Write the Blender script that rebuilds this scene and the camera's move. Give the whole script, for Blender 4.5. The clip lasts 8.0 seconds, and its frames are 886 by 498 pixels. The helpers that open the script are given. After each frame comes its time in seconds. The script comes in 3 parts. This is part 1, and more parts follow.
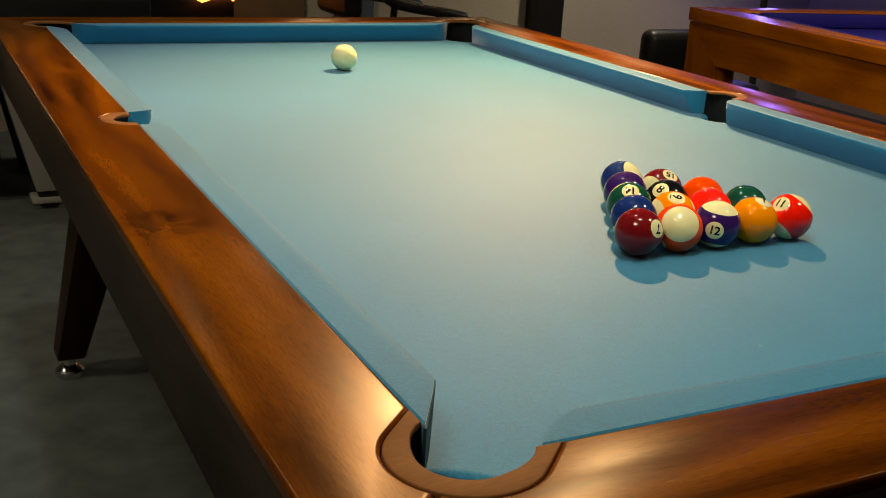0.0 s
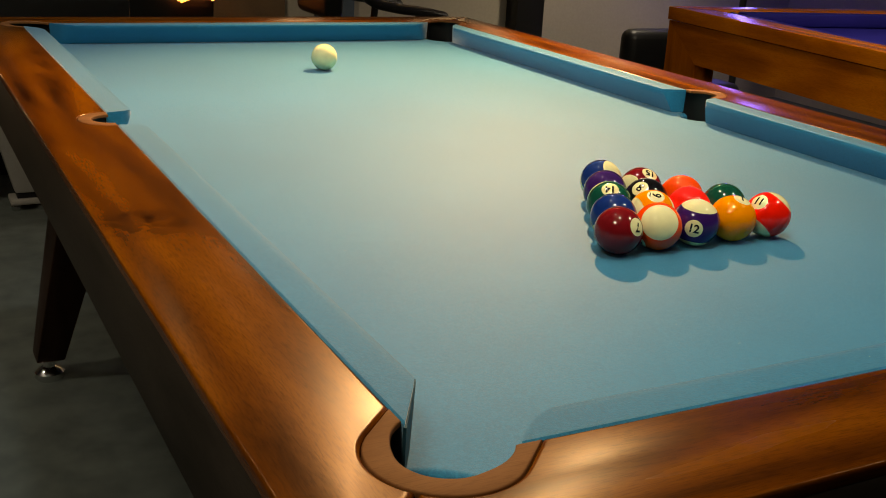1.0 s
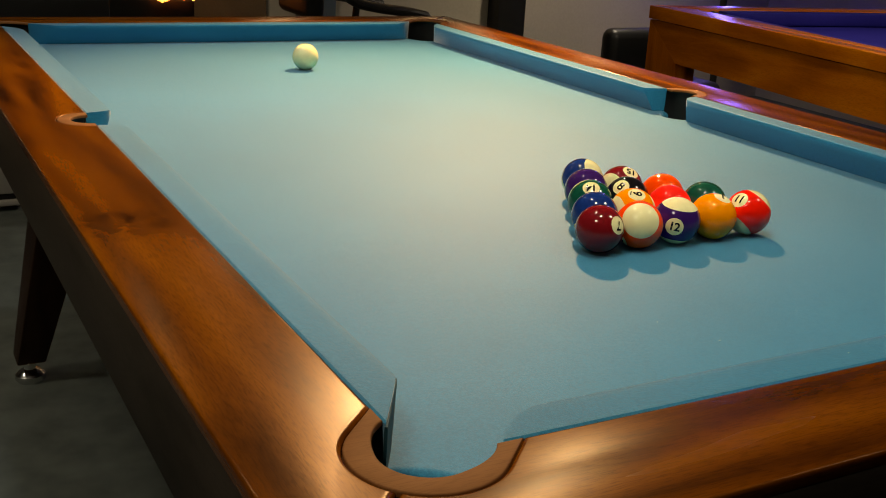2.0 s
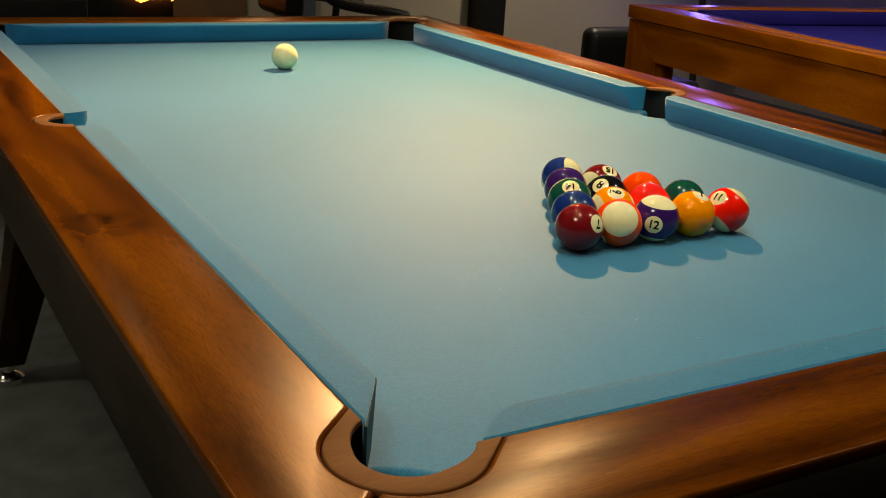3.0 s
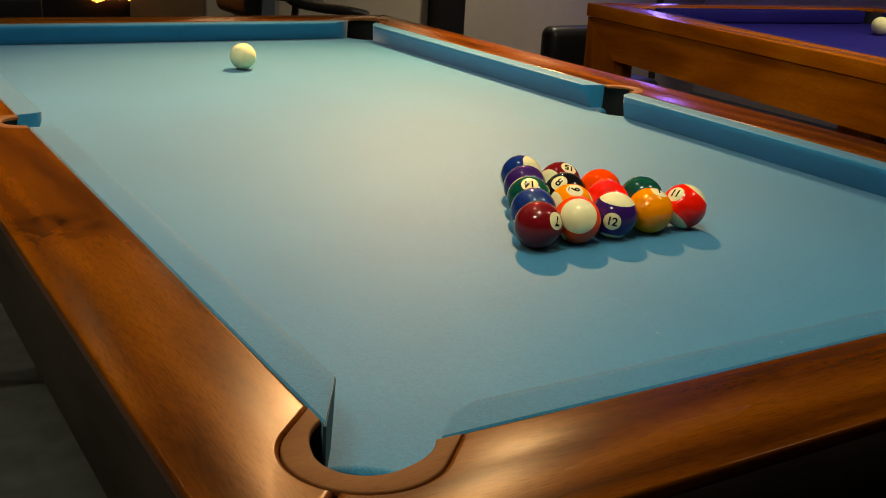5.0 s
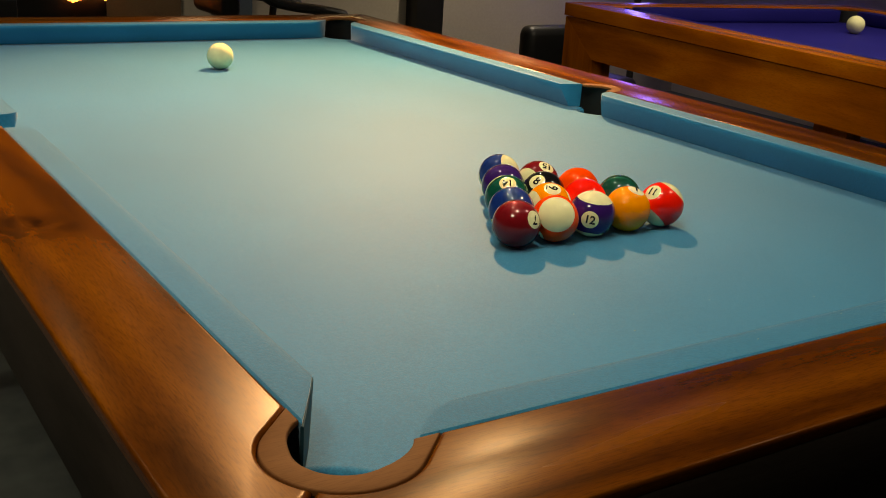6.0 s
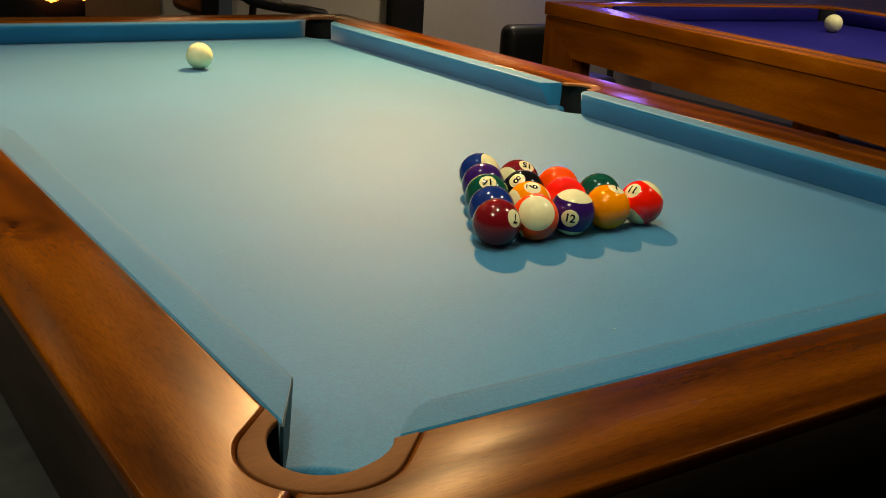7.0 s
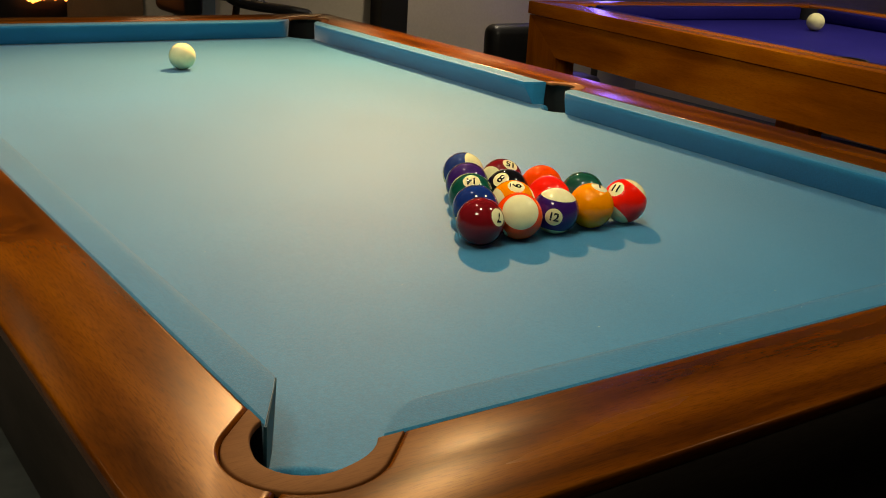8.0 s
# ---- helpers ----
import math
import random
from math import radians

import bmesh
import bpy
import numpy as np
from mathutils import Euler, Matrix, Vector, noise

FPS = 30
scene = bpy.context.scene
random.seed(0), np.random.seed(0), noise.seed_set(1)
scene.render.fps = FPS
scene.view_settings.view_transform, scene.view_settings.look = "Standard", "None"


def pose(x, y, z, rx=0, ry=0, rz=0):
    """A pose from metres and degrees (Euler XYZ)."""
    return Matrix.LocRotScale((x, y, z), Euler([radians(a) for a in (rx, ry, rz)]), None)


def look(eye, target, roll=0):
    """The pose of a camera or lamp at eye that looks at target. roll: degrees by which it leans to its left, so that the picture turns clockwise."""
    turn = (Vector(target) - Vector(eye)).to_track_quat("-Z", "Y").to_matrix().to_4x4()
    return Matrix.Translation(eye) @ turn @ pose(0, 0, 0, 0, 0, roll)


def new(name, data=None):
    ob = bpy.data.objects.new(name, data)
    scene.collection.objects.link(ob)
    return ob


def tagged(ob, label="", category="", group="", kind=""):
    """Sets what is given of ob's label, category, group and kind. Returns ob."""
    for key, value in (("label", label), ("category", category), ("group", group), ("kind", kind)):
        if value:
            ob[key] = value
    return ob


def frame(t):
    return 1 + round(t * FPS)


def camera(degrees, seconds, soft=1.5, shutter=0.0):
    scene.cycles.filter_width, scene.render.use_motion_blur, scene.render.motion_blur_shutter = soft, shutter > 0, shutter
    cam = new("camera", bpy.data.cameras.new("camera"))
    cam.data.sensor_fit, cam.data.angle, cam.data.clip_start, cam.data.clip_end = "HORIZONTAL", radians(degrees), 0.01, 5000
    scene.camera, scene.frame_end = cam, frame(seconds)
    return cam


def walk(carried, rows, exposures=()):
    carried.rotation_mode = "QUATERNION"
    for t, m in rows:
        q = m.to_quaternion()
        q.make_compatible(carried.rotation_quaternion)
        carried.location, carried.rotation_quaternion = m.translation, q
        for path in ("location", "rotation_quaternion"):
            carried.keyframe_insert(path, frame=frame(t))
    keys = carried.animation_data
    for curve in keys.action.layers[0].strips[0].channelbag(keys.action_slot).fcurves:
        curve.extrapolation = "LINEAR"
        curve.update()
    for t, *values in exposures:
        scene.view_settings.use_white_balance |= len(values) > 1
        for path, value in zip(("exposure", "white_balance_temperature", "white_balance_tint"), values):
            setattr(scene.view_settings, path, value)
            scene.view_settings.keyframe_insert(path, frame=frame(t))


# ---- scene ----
# ---- camera: a small slide to the right with a slow pan ----
cam = camera(44.73, 8.0, 1.0)
ROWS = [
    (0.0, -0.3326, -0.5713, 1.1590, 71.455, -3.170, -26.055),
    (0.5, -0.3317, -0.5717, 1.1588, 71.478, -3.185, -26.510),
    (1.0, -0.3307, -0.5722, 1.1586, 71.496, -3.218, -27.046),
    (1.5, -0.3299, -0.5726, 1.1584, 71.510, -3.233, -27.489),
    (3.0, -0.3269, -0.5741, 1.1576, 71.574, -3.206, -29.005),
    (3.5, -0.3263, -0.5744, 1.1575, 71.583, -3.248, -29.427),
    (4.0, -0.3254, -0.5749, 1.1572, 71.604, -3.254, -29.923),
    (4.5, -0.3244, -0.5753, 1.1570, 71.630, -3.237, -30.476),
    (6.0, -0.3215, -0.5768, 1.1563, 71.702, -3.281, -32.172),
    (6.5, -0.3208, -0.5771, 1.1561, 71.714, -3.296, -32.651),
    (7.0, -0.3197, -0.5777, 1.1559, 71.734, -3.285, -33.173),
    (7.5, -0.3188, -0.5781, 1.1556, 71.754, -3.271, -33.555),
    (8.0, -0.3179, -0.5785, 1.1554, 71.768, -3.228, -34.000),
]
walk(cam, [(t, pose(x, y, z, rx, ry, rz)) for t, x, y, z, rx, ry, rz in ROWS], ((0.0, 0.08, 7800, 7), (1.5, 0.03, 7800, 7), (3.5, -0.04, 7800, 7), (8.0, -0.06, 7800, 7)))

# ---- light: spots only, some known by glint or shadow, others added, no daylight ----
KEY, FILL, ROOM, VIOLET = 395.0, 37.0, 60.0, 20.0
world = bpy.data.worlds.new("world")
scene.world = world
world.use_nodes = True
world.node_tree.nodes["Background"].inputs[0].default_value = (0.55, 0.75, 1.0, 1)
world.node_tree.nodes["Background"].inputs[1].default_value = 0.012
scene.view_settings.exposure = 0.0


def spot(name, eye, target, watts, colour, cone, blend=0.6, radius=0.02):
    data = bpy.data.lights.new(name, "SPOT")
    data.energy, data.color = watts, colour
    data.spot_size, data.spot_blend, data.shadow_soft_size = radians(cone), blend, radius
    ob = new(name, data)
    ob.matrix_world = look(eye, target)
    return ob


WARM, WHITE = (1.0, 0.625, 0.32), (1.0, 0.92, 0.76)
spot("key_spot", (1.33, 2.10, 2.08), (0.65, 1.36, 0.77), KEY, WARM, 62, 1.0, 0.024)
# unseen lamp added for a warm glow on the wood by the near pocket
spot("added_glint_spot", (1.12, 1.98, 2.38), (-0.03, -0.11, 0.81), 45.0, WARM, 12, 1.0, 0.05)
# first two placed from glints on the balls, the others added as fill
for sx, sy, k, wide in ((0.20, 0.10, 1.15, 0.10), (1.50, -0.10, 0.95, 0.14), (-0.75, -0.12, 1.5, 0.24), (0.25, 0.95, 0.7, 0.08)):
    spot("table_fill_spot", (sx, sy, 2.38), (0.5, 0.7, 0.8), FILL * k, WHITE, 84, 1.0, wide)
# a cool fill added for the cue ball and the far-left cloth
spot("table_fill_spot", (-0.15, 1.75, 2.38), (0.35, 1.75, 0.77), FILL * 1.0, (0.88, 0.95, 1.0), 70, 1.0, 0.08)
# added low lamps that stand in for farther ceiling spots' glints on the balls
for sx, sz in ((1.55, 1.72), (2.40, 1.62), (3.3, 1.7)):
    spot("added_far_spot", (sx, 4.45, sz), (sx - 0.4, 0.0, 1.0), 3.0, WARM, 120, 0.9, 0.12)
# unseen lamp added for a bright line on the left rail's outer edge
spot("added_far_spot", (-1.35, 4.45, 1.20), (-0.40, 0.9, 0.8), 18.0, WARM, 26, 0.9, 0.05)
# two more added for glints on the upper rims of the balls
for sx, sy in ((-0.5, 2.5), (0.5, 2.9)):
    spot("added_glint_spot", (sx, sy, 2.38), (sx, sy - 0.6, 0.8), 2.5, WARM, 130, 0.9, 0.05)
# over the oak table: the first added to brighten it
for sx, sy in ((2.5, 1.3), (2.6, -0.4)):
    spot("table_fill_spot", (sx, sy, 2.38), (2.5, 1.2, 0.8), ROOM * 1.25, WHITE, 66, 0.9, 0.08)
# no lamp known here, added to lift the oak table's near side
spot("oak_fill_spot", (1.42, 0.95, 2.38), (1.85, 1.45, 0.74), ROOM * 0.75, WHITE, 52, 0.9, 0.08)
# unseen lamps added to brighten the walls, floor and left side of the room
for sx, sy, k, cone in ((3.1, 3.5, 1.7, 84), (0.9, 3.6, 0.7, 84), (-1.9, 1.2, 1.3, 112), (-1.4, 2.3, 1.0, 88)):
    spot("room_fill_spot", (sx, sy, 2.38), (sx, sy + 0.5, 0.0), ROOM * k, (1.0, 0.90, 0.76), cone, 0.9, 0.08)

# ---- materials ----


def mat(name, rough=0.5, metal=0.0, spec=0.5):
    m = bpy.data.materials.new(name)
    m.use_nodes = True
    b = m.node_tree.nodes["Principled BSDF"]
    b.inputs["Roughness"].default_value = rough
    b.inputs["Metallic"].default_value = metal
    b.inputs["Specular IOR Level"].default_value = spec
    return m, m.node_tree.nodes, m.node_tree.links, b


def coords(nodes, links, scale, rot=(0, 0, 0)):
    tc, mp = nodes.new("ShaderNodeTexCoord"), nodes.new("ShaderNodeMapping")
    mp.inputs["Scale"].default_value = scale
    mp.inputs["Rotation"].default_value = [radians(a) for a in rot]
    links.new(tc.outputs["Object"], mp.inputs["Vector"])
    return mp.outputs["Vector"]


def noise_node(nodes, links, vec, scale, detail=4.0, rough=0.55, distort=0.0):
    n = nodes.new("ShaderNodeTexNoise")
    n.inputs["Scale"].default_value, n.inputs["Detail"].default_value = scale, detail
    n.inputs["Roughness"].default_value, n.inputs["Distortion"].default_value = rough, distort
    links.new(vec, n.inputs["Vector"])
    return n.outputs["Fac"]


def ramp(nodes, links, fac, stops):
    r = nodes.new("ShaderNodeValToRGB")
    while len(r.color_ramp.elements) < len(stops):
        r.color_ramp.elements.new(0.5)
    for e, (p, c) in zip(r.color_ramp.elements, stops):
        e.position, e.color = p, (*c, 1)
    links.new(fac, r.inputs["Fac"])
    return r.outputs["Color"]


def blend_rgb(nodes, links, fac, a, b, kind="MIX"):
    m = nodes.new("ShaderNodeMix")
    m.data_type, m.blend_type = "RGBA", kind
    for value, socket in ((fac, m.inputs[0]), (a, m.inputs[6]), (b, m.inputs[7])):
        if isinstance(value, (int, float)):
            socket.default_value = value
        elif isinstance(value, tuple):
            socket.default_value = (*value, 1)
        else:
            links.new(value, socket)
    return m.outputs[2]


def arith(nodes, links, op, a, b=0.0):
    m = nodes.new("ShaderNodeMath")
    m.operation = op
    for value, socket in ((a, m.inputs[0]), (b, m.inputs[1])):
        if isinstance(value, (int, float)):
            socket.default_value = value
        else:
            links.new(value, socket)
    return m.outputs[0]


def relief(nodes, links, bsdf, height, strength, distance):
    b = nodes.new("ShaderNodeBump")
    b.inputs["Strength"].default_value, b.inputs["Distance"].default_value = strength, distance
    links.new(height, b.inputs["Height"])
    links.new(b.outputs["Normal"], bsdf.inputs["Normal"])


def plain(name, colour, rough=0.5, metal=0.0, spec=0.5, vary=0.12, scale=40.0):
    """A single colour with slight blotches and fine grain."""
    m, n, l, b = mat(name, rough, metal, spec)
    vec = coords(n, l, (1, 1, 1))
    big, fine = noise_node(n, l, vec, scale * 0.12), noise_node(n, l, vec, scale * 6)
    f = arith(n, l, "ADD", arith(n, l, "MULTIPLY", big, 0.6), arith(n, l, "MULTIPLY", fine, 0.4))
    col = ramp(n, l, f, [(0.3, tuple(c * (1 - vary) for c in colour)), (0.7, tuple(min(1, c * (1 + vary)) for c in colour))])
    l.new(col, b.inputs["Base Color"])
    return m


def wood(name, dark, mid, light, along, rough=0.32, knot=None, spec=0.12, swirl=2.2, run=3.0, tint=(1.0, 0.62, 0.28)):
    """Boards with grain that runs along one axis ('x', 'y' or 'z'), lacquered."""
    m, n, l, b = mat(name, rough, 0.0, spec)
    tc = n.new("ShaderNodeTexCoord")
    pos = tc.outputs["Object"]
    if knot:
        d = n.new("ShaderNodeVectorMath")
        d.operation = "DISTANCE"
        l.new(pos, d.inputs[0])
        d.inputs[1].default_value = knot
        near = n.new("ShaderNodeMapRange")
        near.inputs["From Max"].default_value = 0.075
        near.inputs["To Min"].default_value, near.inputs["To Max"].default_value = 1.0, 0.0
        near.interpolation_type = "SMOOTHSTEP"
        l.new(d.outputs["Value"], near.inputs["Value"])
        close = near.outputs["Result"]
    st = {"x": (run, 20, 20), "y": (20, run, 20), "z": (20, 20, run)}[along]
    mp = n.new("ShaderNodeMapping")
    mp.inputs["Scale"].default_value = st
    l.new(pos, mp.inputs["Vector"])
    vec = mp.outputs["Vector"]
    broad = noise_node(n, l, vec, 0.5, 3, 0.5, swirl)
    lines = noise_node(n, l, vec, 3.4, 8, 0.7, 1.0)
    mp2 = n.new("ShaderNodeMapping")
    mp2.inputs["Scale"].default_value = tuple(s * 36 if s > 5 else s * 24 for s in st)
    l.new(pos, mp2.inputs["Vector"])
    pores = noise_node(n, l, mp2.outputs["Vector"], 1.0, 3, 0.6)
    wv = n.new("ShaderNodeTexWave")
    wv.wave_type, wv.bands_direction = "BANDS", {"x": "Y", "y": "X", "z": "X"}[along]
    wv.inputs["Scale"].default_value, wv.inputs["Distortion"].default_value = 5.0, 9.0
    wv.inputs["Detail"].default_value, wv.inputs["Detail Scale"].default_value = 3.0, 1.3
    mp3 = n.new("ShaderNodeMapping")
    mp3.inputs["Scale"].default_value = tuple(1.0 if v > 5 else 0.22 for v in st)
    l.new(pos, mp3.inputs["Vector"])
    l.new(mp3.outputs["Vector"], wv.inputs["Vector"])
    f = arith(n, l, "ADD", arith(n, l, "MULTIPLY", broad, 0.50), arith(n, l, "ADD", arith(n, l, "MULTIPLY", lines, 0.30), arith(n, l, "MULTIPLY", wv.outputs["Fac"], 0.20)))
    if knot:
        smear = noise_node(n, l, pos, 26, 5, 0.65, 1.6)
        patch = ramp(n, l, smear, [(0.42, (0, 0, 0)), (0.62, (1, 1, 1))])
        f = arith(n, l, "SUBTRACT", f, arith(n, l, "MULTIPLY", close, arith(n, l, "ADD", arith(n, l, "MULTIPLY", patch, 0.24), 0.06)))
    col = ramp(n, l, f, [(0.25, dark), (0.48, mid), (0.75, light)])
    col = blend_rgb(n, l, arith(n, l, "MULTIPLY", ramp(n, l, pores, [(0.34, (1, 1, 1)), (0.52, (0, 0, 0))]), 0.36), col, dark)
    l.new(col, b.inputs["Base Color"])
    gl = arith(n, l, "ADD", rough - 0.04, arith(n, l, "MULTIPLY", broad, 0.08))
    l.new(gl, b.inputs["Roughness"])
    b.inputs["Specular Tint"].default_value = (*tint, 1)
    relief(n, l, b, arith(n, l, "ADD", arith(n, l, "MULTIPLY", lines, 0.4), pores), 0.05, 0.0004)
    return m


def cloth(name, colour, pale, sheen, gleam):
    """Napped wool cloth: blue pile flecked with paler fibre, glossy where light rakes over it."""
    m, n, l, b = mat(name, 0.60, 0.0, gleam)
    vec = coords(n, l, (1, 1, 1))
    fine = noise_node(n, l, vec, 1100, 2, 0.6)
    mid = noise_node(n, l, vec, 420, 3, 0.7)
    big = noise_node(n, l, vec, 3.2, 4, 0.55)
    f = arith(n, l, "ADD", arith(n, l, "MULTIPLY", fine, 0.30), arith(n, l, "ADD", arith(n, l, "MULTIPLY", mid, 0.50), arith(n, l, "MULTIPLY", big, 0.22)))
    l.new(ramp(n, l, f, [(0.44, colour), (0.59, pale)]), b.inputs["Base Color"])
    l.new(arith(n, l, "ADD", 0.46, arith(n, l, "MULTIPLY", mid, 0.28)), b.inputs["Roughness"])
    b.inputs["Sheen Weight"].default_value = sheen
    b.inputs["Sheen Roughness"].default_value = 0.38
    b.inputs["Sheen Tint"].default_value = (1.0, 0.95, 0.92, 1)
    relief(n, l, b, arith(n, l, "ADD", fine, mid), 0.30, 0.0006)
    return m


def glow(name, colour, strength):
    m, n, l, b = mat(name)
    b.inputs["Base Color"].default_value = (*colour, 1)
    b.inputs["Emission Color"].default_value = (*colour, 1)
    b.inputs["Emission Strength"].default_value = strength
    return m


def gloss(name, colour):
    """Cast phenolic resin, polished."""
    m, n, l, b = mat(name, 0.03, 0.0, 0.42)
    vec = coords(n, l, (1, 1, 1))
    big, fine = noise_node(n, l, vec, 60, 3), noise_node(n, l, vec, 900, 2)
    col = ramp(n, l, big, [(0.3, tuple(c * 0.93 for c in colour)), (0.7, tuple(min(1, c * 1.05) for c in colour))])
    l.new(col, b.inputs["Base Color"])
    l.new(arith(n, l, "ADD", 0.015, arith(n, l, "MULTIPLY", fine, 0.03)), b.inputs["Roughness"])
    return m


KNOT = (-0.112, 0.505, 0.815)
WALNUT = ((0.026, 0.0062, 0.0008), (0.124, 0.0310, 0.0013), (0.230, 0.066, 0.0024))
WALNUT_LONG = wood("walnut_lengthwise", *WALNUT, "y", 0.25, KNOT, 0.175, tint=(1.0, 0.50, 0.15))
WALNUT_CROSS = wood("walnut_crosswise", *WALNUT, "x", 0.26, None, 0.11, tint=(1.0, 0.72, 0.42))
DARK = ((0.022, 0.018, 0.016), (0.044, 0.036, 0.031), (0.064, 0.053, 0.046))
DARK_LONG = wood("dark_wood_lengthwise", *DARK, "y", 0.5)
DARK_CROSS = wood("dark_wood_crosswise", *DARK, "x", 0.5)
DARK_UP = wood("dark_walnut_upright", (0.012, 0.005, 0.003), (0.026, 0.011, 0.007), (0.040, 0.018, 0.011), "z", 0.5)
RING_WOOD = wood("pocket_ring_wood", (0.11, 0.042, 0.015), (0.19, 0.078, 0.030), (0.25, 0.110, 0.044), "x", 0.6, None, 0.2)
OAK = ((0.22, 0.050, 0.003), (0.48, 0.122, 0.005), (0.70, 0.215, 0.012))
OAK_LONG = wood("oak_lengthwise", *OAK, "y", 0.24, tint=(1.0, 0.9, 0.85), spec=0.22, swirl=0.5, run=0.7)
OAK_CROSS = wood("oak_crosswise", *OAK, "x", 0.24, tint=(1.0, 0.9, 0.85), spec=0.22, swirl=0.5, run=0.7)
OAK_UP = wood("oak_upright", *OAK, "z", 0.24, tint=(1.0, 0.9, 0.85), spec=0.22, swirl=0.5, run=0.7)
BLUE_CLOTH = cloth("powder_blue_cloth", (0.002, 0.165, 0.33), (0.010, 0.240, 0.46), 0.80, 0.26)
PURPLE_CLOTH = cloth("royal_purple_cloth", (0.010, 0.009, 0.13), (0.018, 0.015, 0.20), 0.0, 0.1)
# the shade on the near cushion's end, put in as a dark blue
FACING_SHADE = plain("facing_shade_blue", (0.016, 0.080, 0.115), 0.7)
BLACK_LINER = plain("black_pocket_rubber", (0.006, 0.007, 0.009), 0.55)
CHROME = plain("chrome", (0.75, 0.75, 0.76), 0.16, 1.0, 0.5, 0.04)
BLACK_VINYL = plain("black_vinyl", (0.010, 0.010, 0.011), 0.42, 0.0, 0.5, 0.3)
BLACK_PAINT = plain("black_paint", (0.010, 0.009, 0.009), 0.5, 0.0, 0.4, 0.25)
GREY_PAINT = plain("pale_grey_laminate", (0.34, 0.33, 0.31), 0.5)
NAVY_BODY = plain("navy_laminate", (0.045, 0.052, 0.062), 0.5)
WALL_PAINT = plain("warm_grey_wall_paint", (0.42, 0.37, 0.30), 0.85, 0.0, 0.3, 0.1, 12)
BROWN_PANEL = plain("brown_wall_panel", (0.19, 0.115, 0.055), 0.7, 0.0, 0.4, 0.18, 20)
SLATE_PANEL = plain("slate_blue_panel", (0.10, 0.13, 0.16), 0.7, 0.0, 0.4, 0.15, 20)
CEILING_PAINT = plain("dark_ceiling_paint", (0.12, 0.12, 0.12), 0.9)
CARPET = plain("charcoal_carpet", (0.095, 0.112, 0.108), 0.95, 0.0, 0.2, 0.35, 90)
FLAME = glow("flame", (1.0, 0.27, 0.045), 7.0)
VIOLET_GLOW = glow("violet_neon", (0.17, 0.14, 1.0), VIOLET)
IVORY = gloss("ivory_resin", (0.80, 0.76, 0.43))
INK = plain("black_numeral", (0.006, 0.006, 0.007), 0.15)

# ---- mesh helpers ----


def thing(name, label, category, base=(0, 0, 0), group="", kind=""):
    ob = new(name)
    ob.location = base
    ob.empty_display_size = 0.1
    return tagged(ob, label, category, group, kind)


def finish(name, bm, material, smooth=35):
    bmesh.ops.recalc_face_normals(bm, faces=bm.faces)
    me = bpy.data.meshes.new(name)
    bm.to_mesh(me)
    bm.free()
    for m in material if isinstance(material, (list, tuple)) else (material,):
        me.materials.append(m)
    if smooth:
        for p in me.polygons:
            p.use_smooth = True
        me.set_sharp_from_angle(angle=radians(smooth))
    return me


def part(name, bm, material, parent, label="", smooth=35):
    """One mesh under a thing; the mesh is given in world coordinates."""
    ob = new(name, finish(name, bm, material, smooth))
    ob.parent = parent
    ob.matrix_parent_inverse = Matrix.Translation(-parent.location)
    return tagged(ob, label)


def solid(name, bm, material, label="", category="", kind="", group="", smooth=35):
    return tagged(new(name, finish(name, bm, material, smooth)), label, category, group, kind)


def box(x0, x1, y0, y1, z0, z1, bevel=0.003, seg=2):
    bm = bmesh.new()
    bmesh.ops.create_cube(bm, size=1)
    for v in bm.verts:
        v.co = Vector(((x0 + x1) / 2 + v.co.x * (x1 - x0), (y0 + y1) / 2 + v.co.y * (y1 - y0), (z0 + z1) / 2 + v.co.z * (z1 - z0)))
    if bevel:
        bmesh.ops.bevel(bm, geom=bm.edges[:], offset=bevel, segments=seg, profile=0.5, affect="EDGES")
    return bm


def slab(outline, z0, z1, bevel=0.0, seg=3):
    """A flat outline raised from z0 to z1, its upper rim rounded."""
    bm = bmesh.new()
    top = [bm.verts.new((x, y, z1)) for x, y in outline]
    low = [bm.verts.new((x, y, z0)) for x, y in outline]
    f_top, f_low = bm.faces.new(top), bm.faces.new(low[::-1])
    n = len(top)
    for i in range(n):
        bm.faces.new((top[i], low[i], low[(i + 1) % n], top[(i + 1) % n]))
    bmesh.ops.recalc_face_normals(bm, faces=bm.faces)
    if bevel:
        bmesh.ops.bevel(bm, geom=list(f_top.edges), offset=bevel, segments=seg, profile=0.5, affect="EDGES")
    bmesh.ops.triangulate(bm, faces=[f for f in bm.faces if len(f.verts) > 4])
    return bm


def arc(cx, cy, r, a0, a1, n=14):
    return [(cx + r * math.cos(radians(a0 + (a1 - a0) * i / n)), cy + r * math.sin(radians(a0 + (a1 - a0) * i / n))) for i in range(n + 1)]


def taper(foot, head, foot_size, head_size, bevel=0.006):
    """A four-sided leg from foot to head; sizes are (x, y)."""
    bm = bmesh.new()
    bmesh.ops.create_cube(bm, size=1)
    for v in bm.verts:
        c, s = (Vector(head), head_size) if v.co.z > 0 else (Vector(foot), foot_size)
        v.co = c + Vector((v.co.x * s[0], v.co.y * s[1], 0))
    bmesh.ops.bevel(bm, geom=bm.edges[:], offset=bevel, segments=2, profile=0.5, affect="EDGES")
    return bm


